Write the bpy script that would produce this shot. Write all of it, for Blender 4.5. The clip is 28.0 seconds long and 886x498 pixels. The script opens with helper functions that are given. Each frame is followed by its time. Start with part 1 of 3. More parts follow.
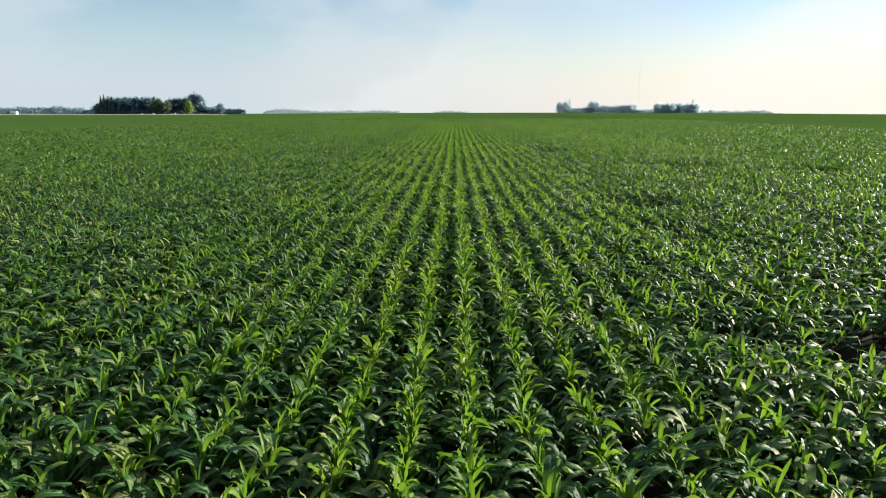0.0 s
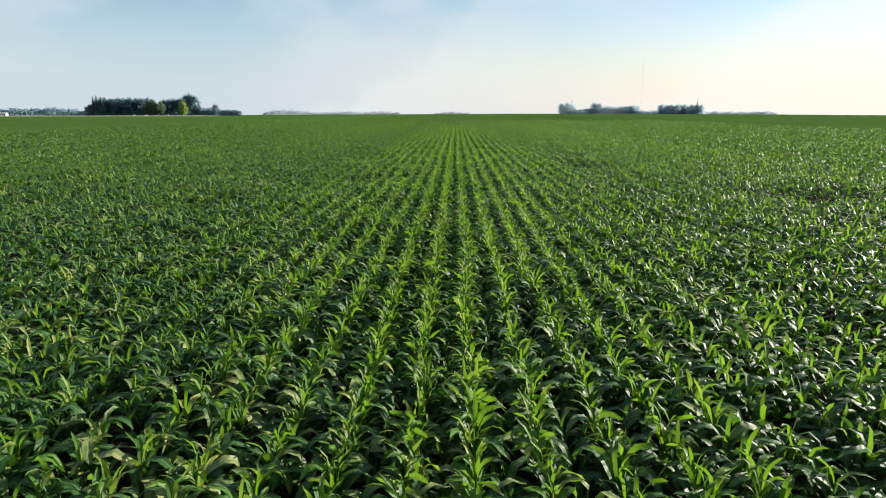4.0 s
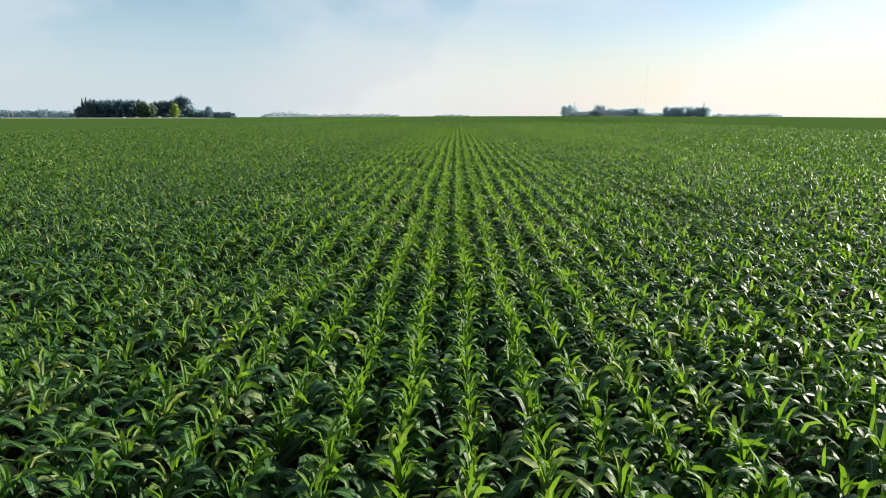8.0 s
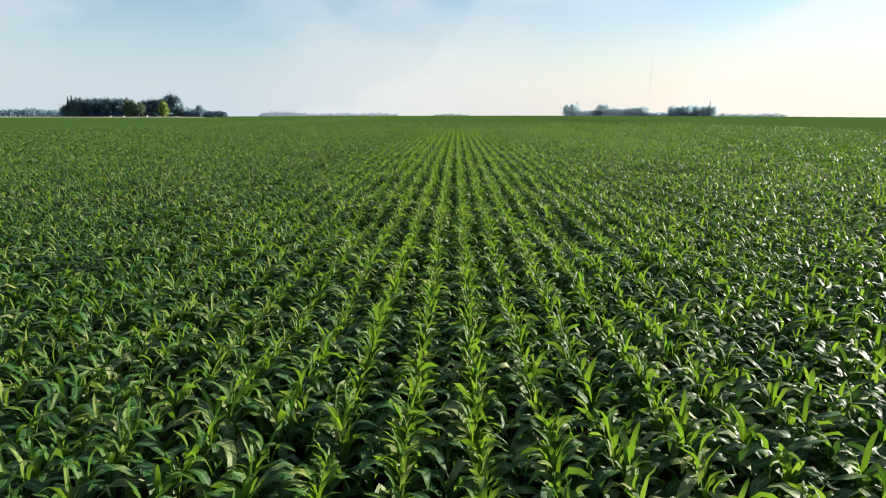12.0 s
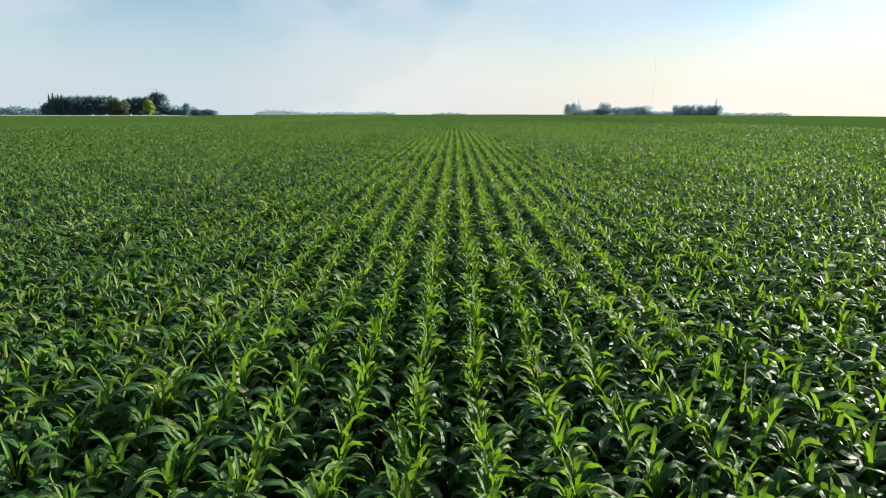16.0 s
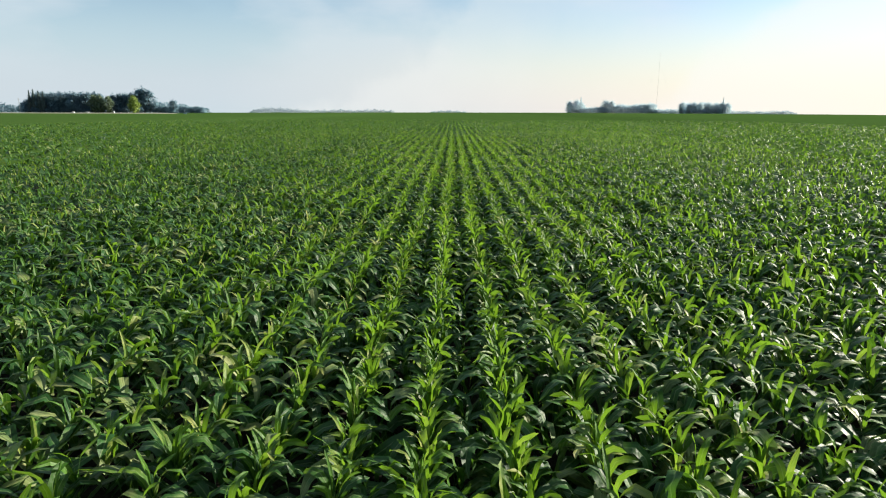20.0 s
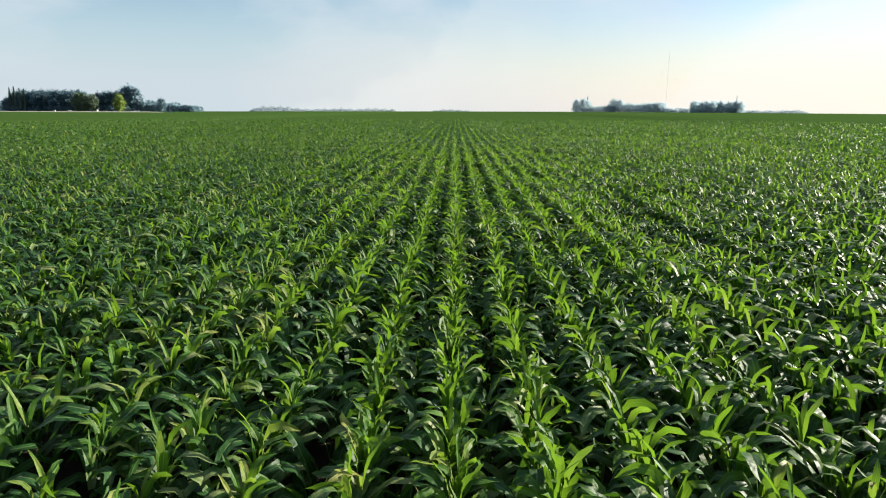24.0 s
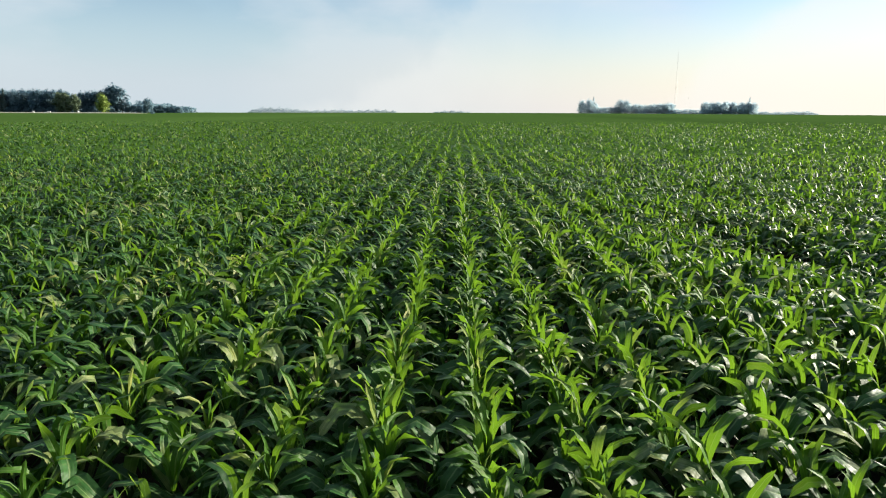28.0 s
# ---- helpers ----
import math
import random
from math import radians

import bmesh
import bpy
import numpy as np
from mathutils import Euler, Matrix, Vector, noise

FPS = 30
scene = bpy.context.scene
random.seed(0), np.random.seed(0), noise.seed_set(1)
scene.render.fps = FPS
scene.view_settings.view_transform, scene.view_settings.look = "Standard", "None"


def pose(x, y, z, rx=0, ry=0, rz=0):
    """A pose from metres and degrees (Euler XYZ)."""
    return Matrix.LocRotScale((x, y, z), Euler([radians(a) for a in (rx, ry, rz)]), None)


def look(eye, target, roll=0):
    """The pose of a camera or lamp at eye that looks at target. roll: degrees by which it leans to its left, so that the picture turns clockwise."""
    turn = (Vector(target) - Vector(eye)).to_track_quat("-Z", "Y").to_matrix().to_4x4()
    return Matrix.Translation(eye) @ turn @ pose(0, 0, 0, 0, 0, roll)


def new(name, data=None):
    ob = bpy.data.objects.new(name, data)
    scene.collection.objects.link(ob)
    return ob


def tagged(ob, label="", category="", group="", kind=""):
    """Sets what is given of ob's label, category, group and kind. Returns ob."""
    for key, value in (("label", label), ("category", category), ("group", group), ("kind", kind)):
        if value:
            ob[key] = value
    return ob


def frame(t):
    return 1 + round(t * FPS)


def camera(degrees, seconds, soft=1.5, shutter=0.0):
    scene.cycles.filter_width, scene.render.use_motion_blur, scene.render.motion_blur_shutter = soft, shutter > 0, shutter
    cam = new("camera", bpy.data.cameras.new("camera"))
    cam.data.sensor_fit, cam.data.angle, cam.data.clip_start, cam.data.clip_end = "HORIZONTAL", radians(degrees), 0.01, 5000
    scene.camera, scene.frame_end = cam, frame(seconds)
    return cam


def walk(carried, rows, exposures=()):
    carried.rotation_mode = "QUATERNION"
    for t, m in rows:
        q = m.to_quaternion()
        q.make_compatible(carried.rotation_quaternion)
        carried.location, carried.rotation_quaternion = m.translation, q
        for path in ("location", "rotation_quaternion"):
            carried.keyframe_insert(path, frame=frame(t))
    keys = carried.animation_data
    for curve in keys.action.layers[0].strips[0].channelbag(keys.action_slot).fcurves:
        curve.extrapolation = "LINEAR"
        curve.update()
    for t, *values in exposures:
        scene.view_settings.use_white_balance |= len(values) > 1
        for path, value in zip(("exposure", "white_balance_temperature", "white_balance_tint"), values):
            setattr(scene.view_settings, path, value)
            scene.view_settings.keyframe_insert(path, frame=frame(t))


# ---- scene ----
cam = camera(72.0, 28.0, soft=1.1)
# ---- the flight: seconds, x, y, z, yaw, pitch, roll (y runs along the crop rows) ----
PATH = [
    (0, -0.179, 4.606, 4.731, 1.186, -12.799, -0.064),
    (1, -0.169, 7.903, 4.708, 1.199, -12.885, -0.072),
    (2, -0.174, 11.803, 4.695, 1.211, -12.907, -0.081),
    (3, -0.200, 16.673, 4.693, 1.222, -12.822, -0.088),
    (4, -0.222, 21.937, 4.680, 1.230, -12.690, -0.092),
    (5, -0.217, 27.011, 4.637, 1.236, -12.581, -0.090),
    (6, -0.186, 32.223, 4.581, 1.249, -12.517, -0.085),
    (7, -0.145, 37.958, 4.531, 1.272, -12.497, -0.075),
    (8, -0.134, 43.909, 4.476, 1.281, -12.480, -0.063),
    (9, -0.182, 49.725, 4.408, 1.258, -12.432, -0.047),
    (10, -0.246, 55.593, 4.371, 1.232, -12.408, -0.029),
    (11, -0.277, 61.763, 4.391, 1.233, -12.460, -0.012),
    (12, -0.273, 68.209, 4.398, 1.226, -12.535, 0.001),
    (13, -0.251, 74.848, 4.323, 1.178, -12.574, 0.012),
    (14, -0.250, 81.625, 4.235, 1.120, -12.596, 0.025),
    (15, -0.303, 88.478, 4.205, 1.089, -12.622, 0.039),
    (16, -0.386, 95.292, 4.193, 1.069, -12.636, 0.055),
    (17, -0.466, 101.981, 4.146, 1.035, -12.626, 0.074),
    (18, -0.525, 108.633, 4.065, 0.993, -12.637, 0.095),
    (19, -0.558, 115.383, 3.973, 0.955, -12.709, 0.118),
    (20, -0.591, 122.376, 3.922, 0.951, -12.809, 0.136),
    (21, -0.648, 129.724, 3.939, 1.000, -12.893, 0.150),
    (22, -0.706, 137.391, 3.921, 1.070, -12.933, 0.162),
    (23, -0.740, 145.301, 3.776, 1.123, -12.921, 0.169),
    (24, -0.763, 153.349, 3.593, 1.154, -12.890, 0.174),
    (25, -0.792, 161.396, 3.474, 1.169, -12.876, 0.177),
    (26, -0.836, 169.192, 3.401, 1.190, -12.860, 0.182),
    (27, -0.899, 176.553, 3.334, 1.230, -12.818, 0.188),
    (28, -0.972, 183.649, 3.267, 1.284, -12.759, 0.195),
]
walk(cam, [(t, pose(x, y, z, 90 + p, -r, w)) for t, x, y, z, w, p, r in PATH])

# ---- sky, sun, exposure ----
SUN_ELEVATION, SUN_BEARING = 20.0, 66.0      # degrees; bearing clockwise from the flight direction
scene.view_settings.exposure = 0.72
world = bpy.data.worlds.new("evening_sky")
scene.world = world
world.use_nodes = True


def build_sky():
    nt = world.node_tree
    nt.nodes.clear()
    out = nt.nodes.new("ShaderNodeOutputWorld")
    bg = nt.nodes.new("ShaderNodeBackground")
    sky = nt.nodes.new("ShaderNodeTexSky")
    sky.sky_type, sky.sun_disc = "NISHITA", False
    sky.sun_elevation, sky.sun_rotation = radians(SUN_ELEVATION), radians(SUN_BEARING)
    sky.air_density, sky.dust_density, sky.ozone_density = 1.0, 0.45, 2.0
    bg.inputs["Strength"].default_value = 0.088
    # thin high cloud: stretched noise that pales the blue
    tc = nt.nodes.new("ShaderNodeTexCoord")
    mp = nt.nodes.new("ShaderNodeMapping")
    mp.inputs["Scale"].default_value = (1.0, 1.0, 3.0)
    nz = nt.nodes.new("ShaderNodeTexNoise")
    nz.inputs["Scale"].default_value, nz.inputs["Detail"].default_value = 2.2, 5.0
    ramp = nt.nodes.new("ShaderNodeValToRGB")
    ramp.color_ramp.elements[0].position, ramp.color_ramp.elements[1].position = 0.44, 0.62
    ramp.color_ramp.elements[0].color, ramp.color_ramp.elements[1].color = (0.03, 0.03, 0.03, 1), (0.42, 0.42, 0.42, 1)
    mix = nt.nodes.new("ShaderNodeMix")
    mix.data_type, mix.blend_type = "RGBA", "LIGHTEN"
    mix.inputs["B"].default_value = (3.45, 4.85, 5.65, 1)
    ln = nt.links.new
    ln(tc.outputs["Generated"], mp.inputs["Vector"])
    ln(mp.outputs["Vector"], nz.inputs["Vector"])
    ln(nz.outputs["Fac"], ramp.inputs["Fac"])
    # haze: the veil thickens towards the horizon
    sep = nt.nodes.new("ShaderNodeSeparateXYZ")
    low = nt.nodes.new("ShaderNodeMapRange")
    for key, value in (("From Min", 0.0), ("From Max", 0.22), ("To Min", 0.90), ("To Max", 0.0)):
        low.inputs[key].default_value = value
    most = nt.nodes.new("ShaderNodeMath")
    most.operation = "MAXIMUM"
    ln(tc.outputs["Generated"], sep.inputs[0])
    ln(sep.outputs["Z"], low.inputs["Value"])
    ln(low.outputs["Result"], most.inputs[0])
    ln(ramp.outputs["Color"], most.inputs[1])
    ln(most.outputs[0], mix.inputs["Factor"])
    ln(sky.outputs["Color"], mix.inputs["A"])
    # soft white cloud banks, low and slanting
    mp2 = nt.nodes.new("ShaderNodeMapping")
    mp2.inputs["Rotation"].default_value = (0.0, 0.5, 0.3)
    mp2.inputs["Scale"].default_value = (1.6, 1.6, 4.5)
    nz2 = nt.nodes.new("ShaderNodeTexNoise")
    nz2.inputs["Scale"].default_value, nz2.inputs["Detail"].default_value = 1.7, 6.0
    edge = nt.nodes.new("ShaderNodeMapRange")
    for key, value in (("From Min", 0.45), ("From Max", 0.60), ("To Min", 0.0), ("To Max", 0.55)):
        edge.inputs[key].default_value = value
    puff = nt.nodes.new("ShaderNodeMix")
    puff.data_type, puff.blend_type = "RGBA", "LIGHTEN"
    puff.inputs["B"].default_value = (5.2, 5.65, 6.0, 1)
    ln(tc.outputs["Generated"], mp2.inputs["Vector"])
    ln(mp2.outputs["Vector"], nz2.inputs["Vector"])
    ln(nz2.outputs["Fac"], edge.inputs["Value"])
    ln(edge.outputs["Result"], puff.inputs["Factor"])
    ln(mix.outputs["Result"], puff.inputs["A"])
    # low haze: lavender away from the sun, cream towards it
    side = nt.nodes.new("ShaderNodeMapRange")
    for key, value in (("From Min", -0.35), ("From Max", 0.40)):
        side.inputs[key].default_value = value
    ln(sep.outputs["X"], side.inputs["Value"])
    tint = nt.nodes.new("ShaderNodeMix")
    tint.data_type = "RGBA"
    tint.inputs["A"].default_value, tint.inputs["B"].default_value = (4.30, 4.95, 5.35, 1), (6.90, 6.38, 5.60, 1)
    ln(side.outputs["Result"], tint.inputs["Factor"])
    deep = nt.nodes.new("ShaderNodeMapRange")
    for key, value in (("From Min", 0.01), ("From Max", 0.17), ("To Min", 0.85), ("To Max", 0.0)):
        deep.inputs[key].default_value = value
    deep.interpolation_type = "SMOOTHSTEP"
    ln(sep.outputs["Z"], deep.inputs["Value"])
    haze = nt.nodes.new("ShaderNodeMix")
    haze.data_type = "RGBA"
    ln(deep.outputs["Result"], haze.inputs["Factor"])
    ln(puff.outputs["Result"], haze.inputs["A"])
    ln(tint.outputs["Result"], haze.inputs["B"])
    # two cloud banks with slanting, billowing edges, ahead of the flight
    def calc(op, a, b=None, c=None):
        n = nt.nodes.new("ShaderNodeMath")
        n.operation = op
        for k, value in enumerate((a, b, c)):
            if value is None:
                continue
            if isinstance(value, (int, float)):
                n.inputs[k].default_value = value
            else:
                ln(value, n.inputs[k])
        return n.outputs[0]

    def grade(value, x0, x1, y0, y1):
        n = nt.nodes.new("ShaderNodeMapRange")
        n.interpolation_type = "SMOOTHSTEP"
        for key, number in (("From Min", x0), ("From Max", x1), ("To Min", y0), ("To Max", y1)):
            n.inputs[key].default_value = number
        ln(value, n.inputs["Value"])
        return n.outputs["Result"]

    ahead = calc("MAXIMUM", sep.outputs["Y"], 0.1)
    u, v = calc("DIVIDE", sep.outputs["X"], ahead), calc("DIVIDE", sep.outputs["Z"], ahead)
    billow = nt.nodes.new("ShaderNodeTexNoise")
    billow.inputs["Scale"].default_value, billow.inputs["Detail"].default_value = 9.0, 7.0
    ln(tc.outputs["Generated"], billow.inputs["Vector"])
    rough = calc("MULTIPLY_ADD", billow.outputs["Fac"], 0.22, -0.11)
    front = grade(sep.outputs["Y"], 0.3, 0.7, 0.0, 1.0)
    banks = None
    for slope, u0, v0, fade, amount in ((0.63, -0.145, 0.065, 0.26, 0.28), (0.83, 0.358, 0.065, 0.9, 0.5)):
        d = calc("ADD", calc("SUBTRACT", calc("MULTIPLY_ADD", calc("SUBTRACT", u, u0), slope, v0), v), rough)
        bank = calc("MULTIPLY", grade(d, -0.01, 0.055, 0.0, amount), grade(d, 0.05, fade, 1.0, 0.0))
        banks = bank if banks is None else calc("MAXIMUM", banks, bank)
    white = nt.nodes.new("ShaderNodeMix")
    white.data_type = "RGBA"
    white.inputs["B"].default_value = (6.75, 6.75, 6.5, 1)
    ln(calc("MULTIPLY", banks, front), white.inputs["Factor"])
    ln(haze.outputs["Result"], white.inputs["A"])
    ln(white.outputs["Result"], bg.inputs["Color"])
    ln(bg.outputs["Background"], out.inputs["Surface"])


build_sky()
sun_data = bpy.data.lights.new("sun", "SUN")
sun_data.energy, sun_data.angle, sun_data.color = 7.4, radians(0.6), (1.0, 0.93, 0.79)
sun = new("sun", sun_data)
_e, _b = radians(SUN_ELEVATION), radians(SUN_BEARING)
sun.matrix_world = look((math.sin(_b) * math.cos(_e) * 60, math.cos(_b) * math.cos(_e) * 60, math.sin(_e) * 60), (0, 0, 0))


# ---- materials ----
def node(nt, kind, **sets):
    n = nt.nodes.new(kind)
    for k, v in sets.items():
        n.inputs[k.replace("_", " ")].default_value = v
    return n


def ramp_node(nt, stops):
    n = nt.nodes.new("ShaderNodeValToRGB")
    r = n.color_ramp
    while len(r.elements) < len(stops):
        r.elements.new(0.5)
    for el, (p, c) in zip(r.elements, stops):
        el.position, el.color = p, (*c, 1)
    return n


def fresh(name):
    m = bpy.data.materials.new(name)
    m.use_nodes = True
    nt = m.node_tree
    return m, nt, nt.nodes["Principled BSDF"], nt.nodes["Material Output"]


def plain_material(name, stops, scale=3.0, rough=0.8, bump=0.3, bump_dist=0.02, metal=0.0, fine=30.0, gloss=0.4):
    """Two-scale noise colour with relief."""
    m, nt, bsdf, out = fresh(name)
    ln = nt.links.new
    tc = nt.nodes.new("ShaderNodeTexCoord")
    a = node(nt, "ShaderNodeTexNoise", Scale=scale, Detail=6.0, Roughness=0.6)
    b = node(nt, "ShaderNodeTexNoise", Scale=scale * fine, Detail=3.0)
    mx = nt.nodes.new("ShaderNodeMath")
    mx.operation = "MULTIPLY_ADD"
    mx.inputs[1].default_value = 0.35
    r = ramp_node(nt, stops)
    bp = node(nt, "ShaderNodeBump", Strength=bump, Distance=bump_dist)
    ln(tc.outputs["Object"], a.inputs["Vector"])
    ln(tc.outputs["Object"], b.inputs["Vector"])
    ln(b.outputs["Fac"], mx.inputs[0])
    ln(a.outputs["Fac"], mx.inputs[2])
    ln(mx.outputs[0], r.inputs["Fac"])
    ln(mx.outputs[0], bp.inputs["Height"])
    ln(r.outputs["Color"], bsdf.inputs["Base Color"])
    ln(bp.outputs["Normal"], bsdf.inputs["Normal"])
    bsdf.inputs["Roughness"].default_value, bsdf.inputs["Metallic"].default_value = rough, metal
    bsdf.inputs["Specular IOR Level"].default_value = gloss
    return m


def leaf_material(name, dark, light, dry, rough=0.38, through_light=0.3, glow=(0.22, 0.34, 0.03), gloss=0.28):
    """Maize leaf: per-leaf hue, pale midrib, patches along the blade, light passing through."""
    m, nt, bsdf, out = fresh(name)
    ln = nt.links.new
    geo = nt.nodes.new("ShaderNodeNewGeometry")
    tc = nt.nodes.new("ShaderNodeTexCoord")
    at = nt.nodes.new("ShaderNodeAttribute")
    at.attribute_name = "blade"
    sep = nt.nodes.new("ShaderNodeSeparateXYZ")
    ln(at.outputs["Vector"], sep.inputs[0])
    big = node(nt, "ShaderNodeTexNoise", Scale=0.35, Detail=3.0)
    fine = node(nt, "ShaderNodeTexNoise", Scale=9.0, Detail=4.0)
    ln(tc.outputs["Object"], big.inputs["Vector"])
    ln(tc.outputs["Object"], fine.inputs["Vector"])
    s1 = nt.nodes.new("ShaderNodeMath"); s1.operation = "MULTIPLY_ADD"; s1.inputs[1].default_value = 0.55
    s2 = nt.nodes.new("ShaderNodeMath"); s2.operation = "MULTIPLY_ADD"; s2.inputs[1].default_value = 0.5
    s3 = nt.nodes.new("ShaderNodeMath"); s3.operation = "MULTIPLY_ADD"; s3.inputs[1].default_value = 0.45
    s3.inputs[2].default_value = -0.27
    ln(fine.outputs["Fac"], s3.inputs[0])
    ln(s3.outputs[0], s2.inputs[2])
    ln(big.outputs["Fac"], s2.inputs[0])
    ln(geo.outputs["Random Per Island"], s1.inputs[0])
    ln(s2.outputs[0], s1.inputs[2])
    # palest stop: dry leaves, and a cream standing in for sunlit sheen
    col = ramp_node(nt, [(0.05, dark), (0.60, light), (0.87, dry)])
    ln(s1.outputs[0], col.inputs["Fac"])
    ab = nt.nodes.new("ShaderNodeMath"); ab.operation = "ABSOLUTE"
    ln(sep.outputs["X"], ab.inputs[0])
    rib = nt.nodes.new("ShaderNodeMapRange")
    for key, value in (("From Min", 0.03), ("From Max", 0.15), ("To Min", 0.5), ("To Max", 0.0)):
        rib.inputs[key].default_value = value
    ln(ab.outputs[0], rib.inputs["Value"])
    # long veins: noise stretched along the blade
    vv = nt.nodes.new("ShaderNodeVectorMath"); vv.operation = "MULTIPLY"
    vv.inputs[1].default_value = (3.2, 0.9, 37.0)
    ln(at.outputs["Vector"], vv.inputs[0])
    vein = node(nt, "ShaderNodeTexNoise", Scale=1.6, Detail=4.0, Roughness=0.65)
    ln(vv.outputs[0], vein.inputs["Vector"])
    shade = nt.nodes.new("ShaderNodeMapRange")
    for key, value in (("From Min", 0.3), ("From Max", 0.7), ("To Min", 0.55), ("To Max", 1.5)):
        shade.inputs[key].default_value = value
    ln(vein.outputs["Fac"], shade.inputs["Value"])
    veined = nt.nodes.new("ShaderNodeVectorMath"); veined.operation = "SCALE"
    ln(col.outputs["Color"], veined.inputs[0])
    ln(shade.outputs["Result"], veined.inputs["Scale"])
    mixc = nt.nodes.new("ShaderNodeMix"); mixc.data_type = "RGBA"
    mixc.inputs["B"].default_value = (0.19, 0.26, 0.10, 1)
    ln(rib.outputs["Result"], mixc.inputs["Factor"])
    ln(veined.outputs[0], mixc.inputs["A"])
    ln(mixc.outputs["Result"], bsdf.inputs["Base Color"])
    bsdf.inputs["Roughness"].default_value = rough
    bsdf.inputs["Specular IOR Level"].default_value = gloss
    # relief: the keeled blade and its ripples
    ripple = node(nt, "ShaderNodeTexNoise", Scale=10.0, Detail=2.0, Roughness=0.5)
    ln(tc.outputs["Object"], ripple.inputs["Vector"])
    keel = nt.nodes.new("ShaderNodeMath"); keel.operation = "MULTIPLY_ADD"; keel.inputs[1].default_value = 0.25
    ln(ab.outputs[0], keel.inputs[0])
    ln(ripple.outputs["Fac"], keel.inputs[2])
    frill = node(nt, "ShaderNodeTexNoise", Scale=1.0, Detail=1.0)
    stretch = nt.nodes.new("ShaderNodeVectorMath"); stretch.operation = "MULTIPLY"
    stretch.inputs[1].default_value = (0.8, 9.0, 61.0)
    ln(at.outputs["Vector"], stretch.inputs[0])
    ln(stretch.outputs[0], frill.inputs["Vector"])
    wavy = nt.nodes.new("ShaderNodeMath"); wavy.operation = "MULTIPLY_ADD"
    ln(frill.outputs["Fac"], wavy.inputs[0])
    ln(ab.outputs[0], wavy.inputs[1])
    ln(keel.outputs[0], wavy.inputs[2])
    bp = node(nt, "ShaderNodeBump", Strength=0.6, Distance=0.035)
    ln(wavy.outputs[0], bp.inputs["Height"])
    ln(bp.outputs["Normal"], bsdf.inputs["Normal"])
    tl = nt.nodes.new("ShaderNodeBsdfTranslucent")
    tint = nt.nodes.new("ShaderNodeMix"); tint.data_type = "RGBA"; tint.inputs["Factor"].default_value = 0.6
    tint.inputs["B"].default_value = (*glow, 1)
    ln(mixc.outputs["Result"], tint.inputs["A"])
    ln(tint.outputs["Result"], tl.inputs["Color"])
    ms = nt.nodes.new("ShaderNodeMixShader"); ms.inputs["Fac"].default_value = through_light
    ln(bsdf.outputs[0], ms.inputs[1])
    ln(tl.outputs[0], ms.inputs[2])
    ln(ms.outputs[0], out.inputs["Surface"])
    return m


STALK = plain_material("maize_stalk", [(0.3, (0.07, 0.13, 0.03)), (0.8, (0.16, 0.22, 0.06))], 8, 0.5, 0.1, 0.003)
LOWER = leaf_material("maize_leaf_mature", (0.007, 0.029, 0.007), (0.025, 0.081, 0.016), (0.24, 0.26, 0.10), 0.52, 0.25, (0.14, 0.34, 0.015), gloss=0.28)
UPPER = leaf_material("maize_leaf_young", (0.022, 0.070, 0.011), (0.065, 0.155, 0.018), (0.29, 0.29, 0.08), 0.52, 0.41, (0.23, 0.43, 0.015), gloss=0.28)
SOIL = plain_material("field_soil", [(0.25, (0.008, 0.007, 0.006)), (0.55, (0.018, 0.015, 0.012)), (0.85, (0.040, 0.033, 0.026))], 0.8, 0.95, 0.8, 0.05, gloss=0.05)
BARK = plain_material("bark", [(0.3, (0.05, 0.04, 0.03)), (0.8, (0.14, 0.11, 0.08))], 1.5, 0.9, 0.6, 0.05)
GRAVEL = plain_material("gravel_road_surface", [(0.3, (0.30, 0.27, 0.22)), (0.8, (0.48, 0.44, 0.37))], 0.5, 0.95, 0.4, 0.05)
VERGE = plain_material("dry_verge_grass", [(0.3, (0.20, 0.21, 0.13)), (0.8, (0.34, 0.33, 0.23))], 0.3, 0.95, 0.5, 0.2)
WHITE = plain_material("white_painted_metal", [(0.3, (0.70, 0.70, 0.68)), (0.8, (0.82, 0.82, 0.80))], 0.6, 0.5, 0.05, 0.01)
ROOFING = plain_material("grey_sheet_roof", [(0.3, (0.22, 0.22, 0.23)), (0.8, (0.36, 0.36, 0.36))], 0.5, 0.5, 0.1, 0.02)
STEEL = plain_material("galvanised_steel", [(0.3, (0.42, 0.43, 0.44)), (0.8, (0.60, 0.60, 0.60))], 1.0, 0.45, 0.05, 0.01, 0.6)
GLASS_DARK = plain_material("dark_window_glass", [(0.3, (0.02, 0.025, 0.03)), (0.8, (0.04, 0.045, 0.05))], 0.5, 0.1, 0.0, 0.01)


